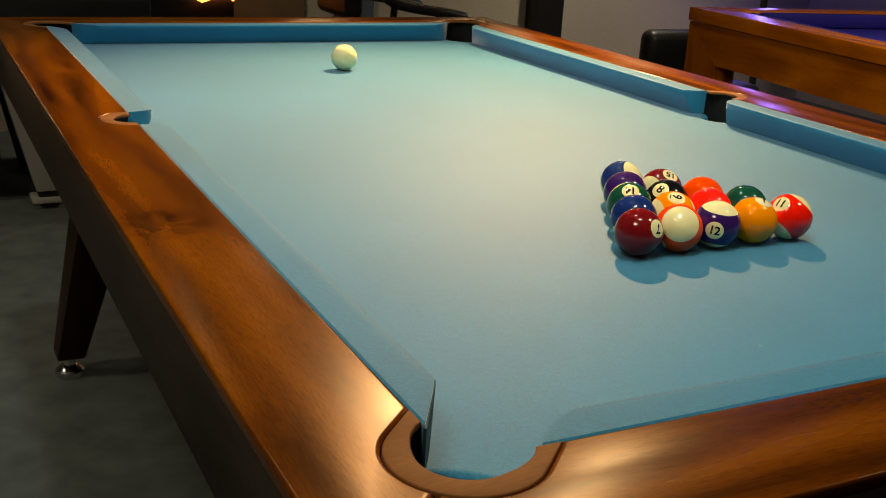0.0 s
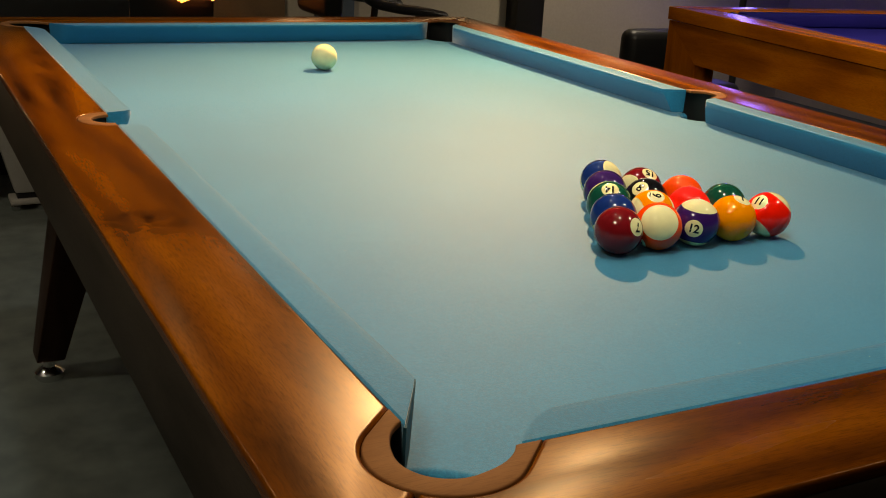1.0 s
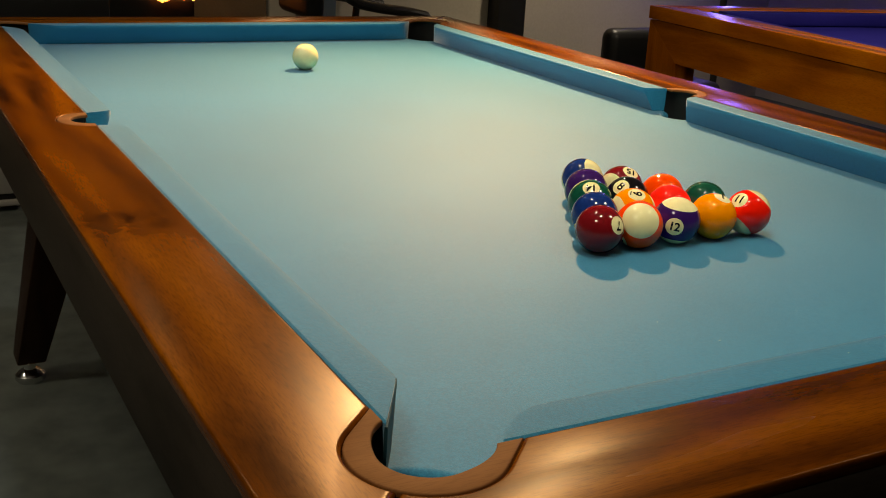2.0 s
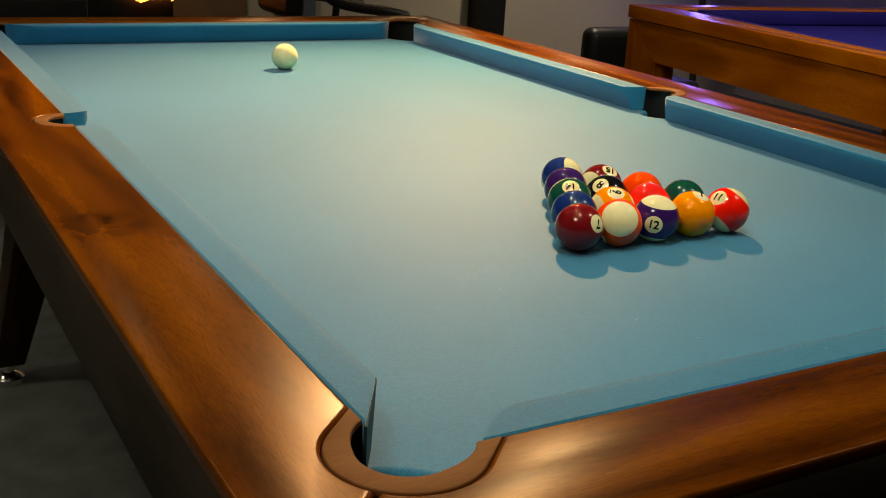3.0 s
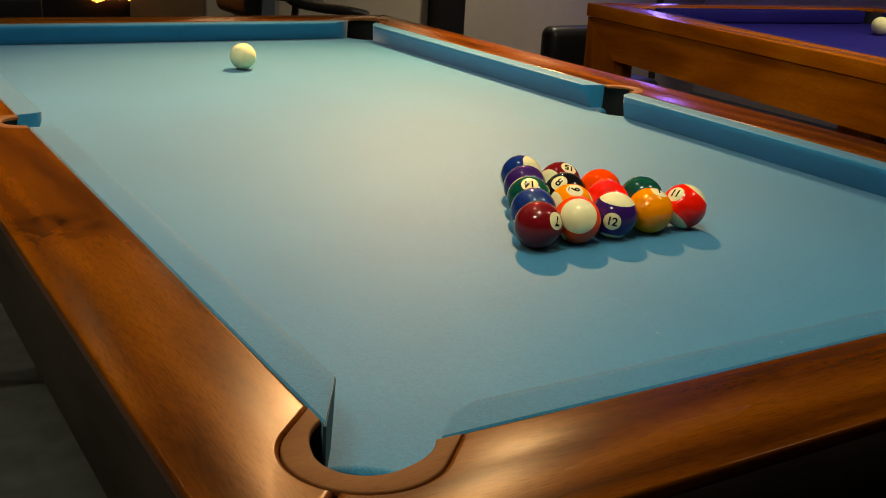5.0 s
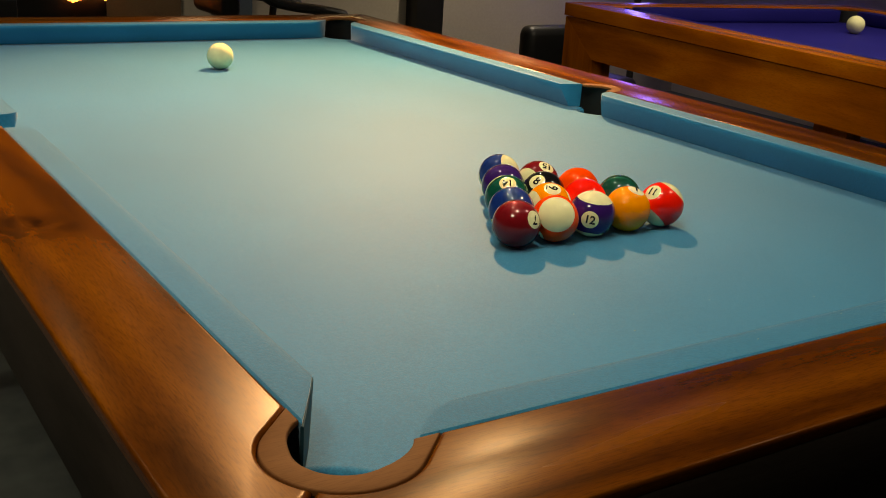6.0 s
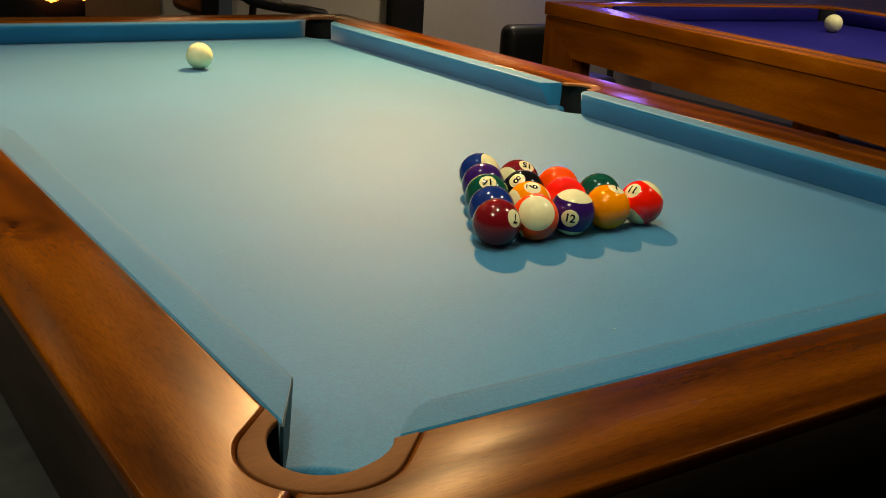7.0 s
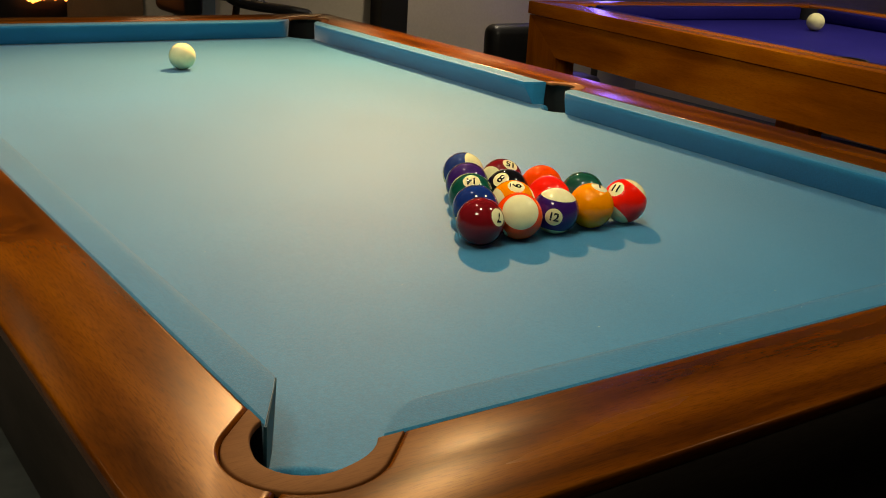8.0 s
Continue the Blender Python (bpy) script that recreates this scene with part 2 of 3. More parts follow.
def lathe(profile, at, n=28):
    """A turned piece from (radius, height) pairs about a vertical axis."""
    bm = bmesh.new()
    rings = []
    for r, z in profile:
        rings.append([bm.verts.new((at[0] + r * math.cos(2 * math.pi * i / n), at[1] + r * math.sin(2 * math.pi * i / n), at[2] + z)) for i in range(n)])
    for a, b in zip(rings, rings[1:]):
        for i in range(n):
            bm.faces.new((a[i], a[(i + 1) % n], b[(i + 1) % n], b[i]))
    bm.faces.new(rings[0][::-1])
    bm.faces.new(rings[-1])
    return bm


# ---- the room ----
X0, X1, Y0, Y1, TOP = -3.2, 4.8, -3.2, 4.6, 2.45
solid("floor", box(X0 - 0.1, X1 + 0.1, Y0 - 0.1, Y1 + 0.1, -0.1, 0.0, 0), CARPET, "charcoal carpet floor of the showroom", "floor", "structure")
solid("ceiling", box(X0 - 0.1, X1 + 0.1, Y0 - 0.1, Y1 + 0.1, TOP, TOP + 0.1, 0), CEILING_PAINT, "dark painted showroom ceiling", "ceiling", "structure")
solid("wall_north", box(X0 - 0.1, X1 + 0.1, Y1, Y1 + 0.12, 0.0, TOP, 0), WALL_PAINT, "warm grey painted back wall", "wall", "structure")
solid("wall_south", box(X0 - 0.1, X1 + 0.1, Y0 - 0.12, Y0, 0.0, TOP, 0), WALL_PAINT, "warm grey painted wall", "wall", "structure")
solid("wall_east", box(X1, X1 + 0.12, Y0, Y1, 0.0, TOP, 0), WALL_PAINT, "warm grey painted side wall", "wall", "structure")
solid("wall_west", box(X0 - 0.12, X0, Y0, Y1, 0.0, TOP, 0), WALL_PAINT, "warm grey painted side wall", "wall", "structure")

# ---- the near pool table ----
W, L, BED, RAIL = 1.016, 2.032, 0.770, 0.8155
C_IN, OUT_X, OUT_Y, SKIRT = 0.0403, 0.1518, 0.1510, 0.708
CR, RC = 0.031, 0.055          # corner ring: centre offset and outer radius
MR = 0.048                     # side ring's outer radius


def mirror_x(pts):
    return [(W - x, y) for x, y in pts]


def mirror_y(pts):
    return [(x, L - y) for x, y in pts]


def long_rail():
    g = 0.0006
    corner = arc(-CR, -CR, RC, 223.5, 135, 14) + [(-C_IN, -CR + RC * math.sin(radians(135)) + (CR + RC * 0.7071 - C_IN))]
    side = arc(-C_IN, W, MR, 270, 90, 20)
    far = [(x, L - y) for x, y in corner][::-1]
    return [(-OUT_X, -OUT_Y + g)] + corner + side + far + [(-OUT_X, L + OUT_Y - g)]


def short_rail():
    g = 0.0006
    corner = [(y, x) for x, y in arc(-CR, -CR, RC, 223.5, 135, 14)] + [(-CR + RC * 0.7071 + (CR + RC * 0.7071 - C_IN), -C_IN)]
    far = [(W - x, y) for x, y in corner][::-1]
    return [(-OUT_X + g, -OUT_Y)] + corner + far + [(W + OUT_X - g, -OUT_Y)]


CUSHION = [(0.0, 0.0436), (0.0018, 0.0451), (0.021, 0.0451), (0.030, 0.0450), (0.0370, 0.0446), (0.0392, 0.0436), (0.0403, 0.0412), (0.0398, 0.0370), (0.0370, 0.0300), (0.0240, 0.0006), (0.0, 0.0006)]


def cushion(tip0, back0, tip1, back1, frame_xy, bow0=0.38, bow1=0.38):
    """A cloth-covered cushion; tip and back are where nose and wood side end at either pocket."""
    bm = bmesh.new()
    loops = []
    n = 10
    for k in range(n + 1):
        s = k / n
        row = []
        for u, z in CUSHION:
            w = u / C_IN
            a = back0 + (tip0 - back0) * ((1 - bow0) * w + bow0 * w ** 5)
            b = back1 + (tip1 - back1) * ((1 - bow1) * w + bow1 * w ** 5)
            a += (0.0452 - z) * 0.05
            b -= (0.0452 - z) * 0.05
            row.append(bm.verts.new((*frame_xy(u - C_IN, a + (b - a) * s), BED + z)))
        loops.append(row)
    m = len(CUSHION)
    for a, b in zip(loops, loops[1:]):
        for i in range(m):
            bm.faces.new((a[i], a[(i + 1) % m], b[(i + 1) % m], b[i]))
    for row in (loops[0], loops[-1]):
        for quad in ((0, 1, 9, 10), (1, 2, 9), (2, 3, 9), (3, 4, 8, 9), (4, 5, 7, 8), (5, 6, 7)):
            bm.faces.new([row[i] for i in quad])
    bmesh.ops.recalc_face_normals(bm, faces=bm.faces)
    return bm


def ring_corner():
    outer = [(-C_IN, 0.0372)] + arc(-CR, -CR, RC - 0.0006, 135, 315, 32) + [(0.0372, -C_IN)]
    bend = []
    for k in range(9):
        t = k / 9
        bend.append((0.0165 * (1 - t) ** 2 + 0.012 * t * (1 - t) - 0.0216 * t * t, -C_IN * (1 - t) ** 2 - 0.116 * t * (1 - t) - 0.0637 * t * t))
    inner = bend + arc(-CR, -CR, 0.034, 286, 164, 26) + [(y, x) for x, y in bend[::-1]]
    return outer + inner


def ring_side():
    return arc(-C_IN, W, MR - 0.0006, 90, 270, 28) + arc(-C_IN, W, 0.029, 270, 90, 28)


def liner(path, z0, z1, thick=0.004):
    """A thin upright wall along an open path, with a floor of rubber below."""
    bm = bmesh.new()
    cx, cy = sum(p[0] for p in path) / len(path), sum(p[1] for p in path) / len(path)
    inner = [(cx + (x - cx) * (1 - thick / 0.05), cy + (y - cy) * (1 - thick / 0.05)) for x, y in path]
    rows = [[bm.verts.new((x, y, z)) for x, y in pts] for pts, z in ((path, z0), (path, z1), (inner, z1), (inner, z0))]
    for a, b in zip(rows, rows[1:]):
        for i in range(len(path) - 1):
            bm.faces.new((a[i], a[i + 1], b[i + 1], b[i]))
    bm.faces.new(rows[0])
    return bm


def bed_outline(edge=0.045, rc=0.066, rm=0.036):
    q = arc(-edge, -edge, rc, 0, 90, 10)
    out = q + arc(-edge, W, rm, -90, 90, 10) + [(x, L - y) for x, y in q][::-1]
    right = [(W - x, y) for x, y in out][::-1]
    return out + right


pool_table = thing("pool_table", "walnut pool table with powder blue cloth, balls racked on it", "pool table", (W / 2, L / 2, 0))
part("bed", slab(bed_outline(), BED - 0.03, BED, 0.009, 14), BLUE_CLOTH, pool_table, "powder blue napped cloth bed", 0)
part("rail", slab(long_rail(), RAIL - 0.011, RAIL, 0.0038), WALNUT_LONG, pool_table, "lacquered walnut side rail with a dark knot")
part("rail", slab(mirror_x(long_rail())[::-1], RAIL - 0.011, RAIL, 0.0038), WALNUT_LONG, pool_table, "lacquered walnut side rail")
part("rail", slab(short_rail(), RAIL - 0.011, RAIL, 0.0038), WALNUT_CROSS, pool_table, "lacquered walnut end rail")
part("rail", slab(mirror_y(short_rail())[::-1], RAIL - 0.011, RAIL, 0.0038), WALNUT_CROSS, pool_table, "lacquered walnut end rail")
left = lambda u, s: (u, s)
right = lambda u, s: (W - u, s)
near = lambda u, s: (s, u)
far = lambda u, s: (s, L - u)
TIP, BACK, STIP, SBACK = 0.078, 0.021, 0.064, 0.043
for fr in (left, right):
    part("cushion", cushion(TIP + 0.002, BACK - 0.010, W - STIP, W - SBACK, fr, 0.05, 0.65), BLUE_CLOTH, pool_table)
    part("cushion", cushion(W + STIP, W + SBACK, L - TIP + 0.004, L - BACK + 0.012, fr, 0.65), BLUE_CLOTH, pool_table)
for fr in (near, far):
    part("cushion", cushion(TIP, BACK, W - TIP, W - BACK, fr), BLUE_CLOTH, pool_table)
for flip in (lambda p: p, mirror_x, mirror_y, lambda p: mirror_x(mirror_y(p))):
    part("pocket_ring", slab(flip(ring_corner()), RAIL - 0.0048, RAIL - 0.0004, 0.0015), RING_WOOD, pool_table, "matt brown pocket ring")
    part("pocket_liner", liner(flip([(-C_IN + 0.001, 0.0365)] + arc(-CR, -CR, RC - 0.0012, 135, 315, 24) + [(0.0365, -C_IN + 0.001)]), SKIRT, RAIL - 0.005), BLACK_LINER, pool_table, "black rubber pocket liner")
for flip in (lambda p: p, mirror_x):
    part("pocket_ring", slab(flip(ring_side()), RAIL - 0.0048, RAIL - 0.0004, 0.0015), RING_WOOD, pool_table, "matt brown pocket ring")
    part("pocket_liner", liner(flip(arc(-C_IN, W, MR - 0.0012, 90, 270, 24)), SKIRT, RAIL - 0.005), BLACK_LINER, pool_table, "black rubber pocket liner")
for x0, x1, y0, y1, m in ((-OUT_X + 0.0004, -OUT_X + 0.05, -OUT_Y + 0.05, L + OUT_Y - 0.05, DARK_LONG), (W + OUT_X - 0.05, W + OUT_X - 0.0004, -OUT_Y + 0.05, L + OUT_Y - 0.05, DARK_LONG),
                          (-OUT_X + 0.0004, W + OUT_X - 0.0004, -OUT_Y + 0.0004, -OUT_Y + 0.0495, DARK_CROSS), (-OUT_X + 0.0004, W + OUT_X - 0.0004, L + OUT_Y - 0.0495, L + OUT_Y - 0.0004, DARK_CROSS)):
    part("apron", box(x0, x1, y0, y1, SKIRT, RAIL - 0.0105, 0.0015), m, pool_table, "dark wooden apron board under the rail")


def facing():
    """A plate over the near cushion's end, nose to slate, coloured dark for shade."""
    bm = bmesh.new()
    tip, back, out = Vector((0.0, TIP + 0.002, BED)), Vector((-C_IN, BACK - 0.010, BED)), Vector((0.863, -0.505, 0))
    outline = [(0.03, 0.0420), (0.5, 0.0432), (1.0, 0.0422), (1.0, 0.0006), (0.44, 0.0006), (0.25, 0.0140), (0.09, 0.0310), (0.02, 0.0385)]
    rows = [[bm.verts.new(tip.lerp(back, s) + Vector((0, 0, z)) + out * d) for s, z in outline] for d in (-0.001, 0.0014)]
    bm.faces.new(rows[0])
    bm.faces.new(rows[1][::-1])
    n = len(outline)
    for i in range(n):
        bm.faces.new((rows[0][i], rows[0][(i + 1) % n], rows[1][(i + 1) % n], rows[1][i]))
    return bm


part("cushion_facing_shade", facing(), FACING_SHADE, pool_table, "cushion's end face, coloured dark for its shade")
part("underframe", box(-0.02, W + 0.02, -0.02, L + 0.02, SKIRT + 0.005, BED - 0.032, 0.004), BLACK_PAINT, pool_table, "black underframe")
for mx in (0, 1):
    for my in (0, 1):
        fx, fy, hx, hy = -0.045, L - 0.12, 0.06, L - 0.36
        if mx:
            fx, hx = W - fx, W - hx
        if not my:
            fy, hy = L - fy, L - hy
        leg = part("leg", taper((fx, fy, 0.055), (hx, hy, SKIRT + 0.004), (0.065, 0.075), (0.13, 0.17)), DARK_UP, pool_table, "tapered splayed dark walnut leg")
        foot = new("levelling_foot", finish("levelling_foot", lathe([(0.030, 0.0), (0.034, 0.006), (0.034, 0.018), (0.024, 0.028), (0.014, 0.032), (0.014, 0.062)], (fx, fy, 0.0)), CHROME))
        foot.parent = leg
        foot.matrix_parent_inverse = Matrix.Identity(4)
        tagged(foot, "chrome levelling foot")

# ---- the balls ----
R = 0.0281
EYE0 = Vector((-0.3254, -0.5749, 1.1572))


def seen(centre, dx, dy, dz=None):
    """A direction on a ball: right, down and towards EYE0, the camera's place midway."""
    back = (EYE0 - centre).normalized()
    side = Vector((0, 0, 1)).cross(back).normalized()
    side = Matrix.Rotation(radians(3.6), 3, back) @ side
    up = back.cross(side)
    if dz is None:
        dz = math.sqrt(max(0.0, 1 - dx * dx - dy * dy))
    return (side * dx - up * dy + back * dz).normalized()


def ball_body(axis, stripe):
    """A sphere whose poles lie on axis; its caps take the second material on a striped ball."""
    bm = bmesh.new()
    cut = radians(41)
    lats = [-math.pi / 2 + (math.pi / 2 - cut) * i / 12 for i in range(12)] + [-cut + 2 * cut * i / 14 for i in range(15)] + [cut + (math.pi / 2 - cut) * (i + 1) / 12 for i in range(12)]
    q = axis.to_track_quat("Z", "Y").to_matrix()
    n = 56
    rows = []
    for la in lats:
        if abs(abs(la) - math.pi / 2) < 1e-6:
            rows.append([bm.verts.new(q @ Vector((0, 0, R * math.sin(la))))])
        else:
            rows.append([bm.verts.new(q @ Vector((R * math.cos(la) * math.cos(2 * math.pi * i / n), R * math.cos(la) * math.sin(2 * math.pi * i / n), R * math.sin(la)))) for i in range(n)])
    for k, (a, b) in enumerate(zip(rows, rows[1:])):
        white = stripe and (lats[k] + lats[k + 1]) / 2 > cut or stripe and (lats[k] + lats[k + 1]) / 2 < -cut
        for i in range(n):
            j = (i + 1) % n
            ring = [a[0], b[j], b[i]] if len(a) == 1 else [a[i], a[j], b[0]] if len(b) == 1 else [a[i], a[j], b[j], b[i]]
            bm.faces.new(ring).material_index = 1 if white else 0
    return bm


def spread(q, r):
    """Points in a flat disc (x, y), laid on a ball of radius r about the z axis, turned by q."""
    def put(x, y):
        d = math.hypot(x, y)
        a = d / R
        k = math.sin(a) / d if d > 1e-9 else 0.0
        return q @ (Vector((x * k, y * k, math.cos(a))) * r)
    return put


def disc(q):
    bm = bmesh.new()
    put = spread(q, R + 0.00010)
    rows = [[bm.verts.new(put(0, 0))]]
    for k in range(1, 6):
        rows.append([bm.verts.new(put(0.0108 * k / 5 * math.cos(2 * math.pi * i / 32), 0.0108 * k / 5 * math.sin(2 * math.pi * i / 32))) for i in range(32)])
    for a, b in zip(rows, rows[1:]):
        for i in range(32):
            j = (i + 1) % 32
            bm.faces.new([a[0], b[i], b[j]] if len(a) == 1 else [a[i], b[i], b[j], a[j]])
    return bm


def numeral(text, q):
    cu = bpy.data.curves.new("numeral", "FONT")
    cu.body, cu.align_x, cu.align_y = text, "CENTER", "CENTER"
    cu.size = 0.0155 if len(text) == 1 else 0.0142
    cu.offset = 0.00035
    cu.space_character = 0.92
    ob = new("numeral_source", cu)
    bpy.context.view_layer.update()
    me = bpy.data.meshes.new_from_object(ob.evaluated_get(bpy.context.evaluated_depsgraph_get()))
    bpy.data.objects.remove(ob)
    bm = bmesh.new()
    bm.from_mesh(me)
    bmesh.ops.triangulate(bm, faces=bm.faces)
    bmesh.ops.subdivide_edges(bm, edges=[e for e in bm.edges if e.calc_length() > 0.002], cuts=3)
    if text == "9":
        bar = bmesh.ops.create_grid(bm, x_segments=4, y_segments=1, size=0.5)["verts"]
        for v in bar:
            v.co = Vector((v.co.x * 0.0075, v.co.y * 0.0011 - 0.0072, 0))
    put = spread(q, R + 0.00032)
    for v in bm.verts:
        v.co = put(v.co.x, v.co.y)
    return bm


def pool_ball(centre, label, colour, number="", spot_at=None, spot_up=(0, -1), axis=None, group="racked pool balls"):
    ball = thing("pool_ball" if number else "cue_ball", label, "ball", centre, group)
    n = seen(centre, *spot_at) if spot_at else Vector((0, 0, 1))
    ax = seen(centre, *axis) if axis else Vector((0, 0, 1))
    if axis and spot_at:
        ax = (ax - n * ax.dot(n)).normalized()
    body = new("body", finish("body", ball_body(ax, axis is not None), [colour, IVORY], 0))
    for p in body.data.polygons:
        p.use_smooth = True
    body.parent = ball
    if number and spot_at:
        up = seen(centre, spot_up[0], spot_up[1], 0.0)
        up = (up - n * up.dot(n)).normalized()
        q = Matrix((up.cross(n), up, n)).transposed()
        d = new("number_disc", finish("number_disc", disc(q), IVORY))
        d.parent = ball
        t = new("numeral", finish("numeral", numeral(number, q), INK, 0))
        t.parent = d
        tagged(d, "ivory number disc")
    return ball


RX, RY = 0.4030, 0.3768
COLOURS = {name: gloss(name + "_resin", c) for name, c in {
    "maroon": (0.17, 0.006, 0.010), "orange": (1.0, 0.060, 0.001), "violet": (0.035, 0.010, 0.115), "yellow": (1.0, 0.28, 0.001), "red": (0.95, 0.012, 0.006),
    "blue": (0.006, 0.028, 0.17), "green": (0.003, 0.070, 0.045), "black": (0.006, 0.006, 0.008)}.items()}
RACK = [
    (0, 0, "maroon", "7", "solid maroon pool ball with an upturned seven", (0.76, -0.19), (0.0, 1.0), None),
    (1, 0, "orange", "13", "orange striped pool ball, ivory cap showing", (-0.75, 0.62), (0, -1), (0.11, -0.26)),
    (2, 0, "violet", "12", "violet striped pool ball with ivory caps", (-0.08, 0.29), (0.18, -1.0), (0.15, -0.95)),
    (3, 0, "yellow", "1", "solid yellow pool ball in the front row", (0.36, -0.86), (0.3, -1), None),
    (4, 0, "red", "11", "red striped pool ball with ivory caps", (-0.41, -0.54), (0.2, -1.0), (0.6, -0.75, -0.22)),
    (0, 1, "blue", "2", "solid blue pool ball", (-0.6, 0.7), (0, -1), None),
    (1, 1, "yellow", "9", "yellow striped pool ball with its nine turned", (0.15, -0.76), (1.0, 0.1), (-0.85, 0.3, 0.3)),
    (2, 1, "red", "3", "solid red pool ball amid the rack", (0.3, 0.9), (0, -1), None),
    (3, 1, "green", "6", "solid green pool ball in the second row", (-0.3, 0.9), (0, -1), None),
    (0, 2, "green", "14", "green striped pool ball with an upturned fourteen", (0.02, -0.65), (0.02, 1.0), (0.5, 0.6, 0.62)),
    (1, 2, "black", "8", "black eight ball in the middle of the rack", (-0.29, -0.53), (0.5, -0.85), None),
    (2, 2, "orange", "5", "solid orange-red pool ball", (-0.5, 0.8), (0, -1), None),
    (0, 3, "violet", "4", "solid violet pool ball on the rack's side", (-0.5, 0.8), (0, -1), None),
    (1, 3, "maroon", "15", "maroon striped pool ball near the rack's tip", (0.42, -0.73), (-0.35, 1.0), (-0.75, 0.55, 0.3)),
    (0, 4, "blue", "10", "blue striped pool ball at the rack's tip", (0.0, 0.7), (0, -1), (0.80, -0.42, 0.42)),
]
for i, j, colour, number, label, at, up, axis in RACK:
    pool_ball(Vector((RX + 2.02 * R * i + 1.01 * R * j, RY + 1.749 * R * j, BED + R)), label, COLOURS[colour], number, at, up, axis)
pool_ball(Vector((0.5255, 1.628, BED + R)), "plain ivory cue ball on blue cloth", IVORY, group="cue balls")

# ---- the second pool table ----
T2 = pose(1.839, 2.108, 0, 0, 0, -6.1)      # its far corner; x runs across it, -y along it
T2W, T2L, T2TOP, T2BED = 1.20, 2.34, 0.857, 0.812


def t2(bm):
    bmesh.ops.transform(bm, matrix=T2, verts=bm.verts)
    return bm


oak_table = thing("pool_table", "golden oak pool table with royal purple cloth", "pool table", T2 @ Vector((T2W / 2, -T2L / 2, 0)))
part("bed", t2(box(0.10, T2W - 0.10, -T2L + 0.10, -0.10, T2BED - 0.03, T2BED, 0)), PURPLE_CLOTH, oak_table, "royal purple cloth bed")
rw = 0.100
for pts, m in (([(0, 0), (rw, -rw), (rw, -T2L + rw), (0, -T2L)], OAK_LONG), ([(T2W, 0), (T2W, -T2L), (T2W - rw, -T2L + rw), (T2W - rw, -rw)], OAK_LONG),
               ([(0.0006, 0), (T2W - 0.0006, 0), (T2W - rw, -rw + 0.0006), (rw, -rw + 0.0006)], OAK_CROSS), ([(0.0006, -T2L), (rw, -T2L + rw - 0.0006), (T2W - rw, -T2L + rw - 0.0006), (T2W - 0.0006, -T2L)], OAK_CROSS)):
    part("rail", t2(slab(pts, T2TOP - 0.039, T2TOP, 0.003)), m, oak_table, "golden oak top rail")


def side_board(outline, x0, x1):
    """An upright board in the table's side: an outline of (along, height), between x0 and x1."""
    bm = slab(outline, x0, x1, 0.002, 2)
    bmesh.ops.transform(bm, matrix=Matrix(((0, 0, 1, 0), (1, 0, 0, 0), (0, 1, 0, 0), (0, 0, 0, 1))), verts=bm.verts)
    return bm


def cup(at, n=24):
    """An open pocket cup: a thin round wall with a floor, raised to read as a dark hole."""
    bm = bmesh.new()
    rows = [[bm.verts.new((at[0] + q * math.cos(2 * math.pi * i / n), at[1] + q * math.sin(2 * math.pi * i / n), at[2] + h)) for i in range(n)] for q, h in ((0.054, 0.0), (0.054, 0.0705), (0.047, 0.0705), (0.047, 0.004))]
    for a, b in zip(rows, rows[1:]):
        for i in range(n):
            bm.faces.new((a[i], a[(i + 1) % n], b[(i + 1) % n], b[i]))
    bm.faces.new(rows[0][::-1])
    bm.faces.new(rows[-1])
    return bm


AP_TOP, AP_LOW, LEG = T2TOP - 0.0418, 0.703, 0.165
for x0, x1 in ((0.004, 0.075), (T2W - 0.075, T2W - 0.004)):
    part("apron", t2(side_board([(-0.004, AP_TOP), (-T2L + 0.004, AP_TOP), (-T2L + LEG, AP_LOW), (-LEG, AP_LOW)], x0, x1)), OAK_LONG, oak_table, "oak apron board under a dark joint")
    part("leg", t2(side_board([(-0.004, AP_TOP - 0.001), (-LEG - 0.001, AP_LOW - 0.001), (-LEG - 0.001, 0.0), (-0.004, 0.0)], x0, x1)), OAK_UP, oak_table, "broad oak leg mitred to the apron")
    part("leg", t2(side_board([(-T2L + 0.004, AP_TOP - 0.001), (-T2L + LEG + 0.001, AP_LOW - 0.001), (-T2L + LEG + 0.001, 0.0), (-T2L + 0.004, 0.0)], x0, x1)), OAK_UP, oak_table, "broad oak leg mitred to the apron")
for y0, y1 in ((-0.075, -0.006), (-T2L + 0.006, -T2L + 0.075)):
    part("apron", t2(box(0.078, T2W - 0.078, y0, y1, AP_LOW, AP_TOP, 0.002)), OAK_CROSS, oak_table, "oak end apron board")
for x0, x1, y0, y1 in ((rw, rw + 0.045, -T2L + rw + 0.08, -T2L / 2 - 0.055), (rw, rw + 0.045, -T2L / 2 + 0.055, -rw - 0.08), (T2W - rw - 0.045, T2W - rw, -T2L + rw + 0.08, -T2L / 2 - 0.055),
                       (T2W - rw - 0.045, T2W - rw, -T2L / 2 + 0.055, -rw - 0.08), (rw + 0.08, T2W - rw - 0.08, -rw - 0.045, -rw), (rw + 0.08, T2W - rw - 0.08, -T2L + rw, -T2L + rw + 0.045)):
    part("cushion", t2(box(x0, x1, y0, y1, T2BED + 0.002, T2TOP - 0.002, 0.006)), PURPLE_CLOTH, oak_table)
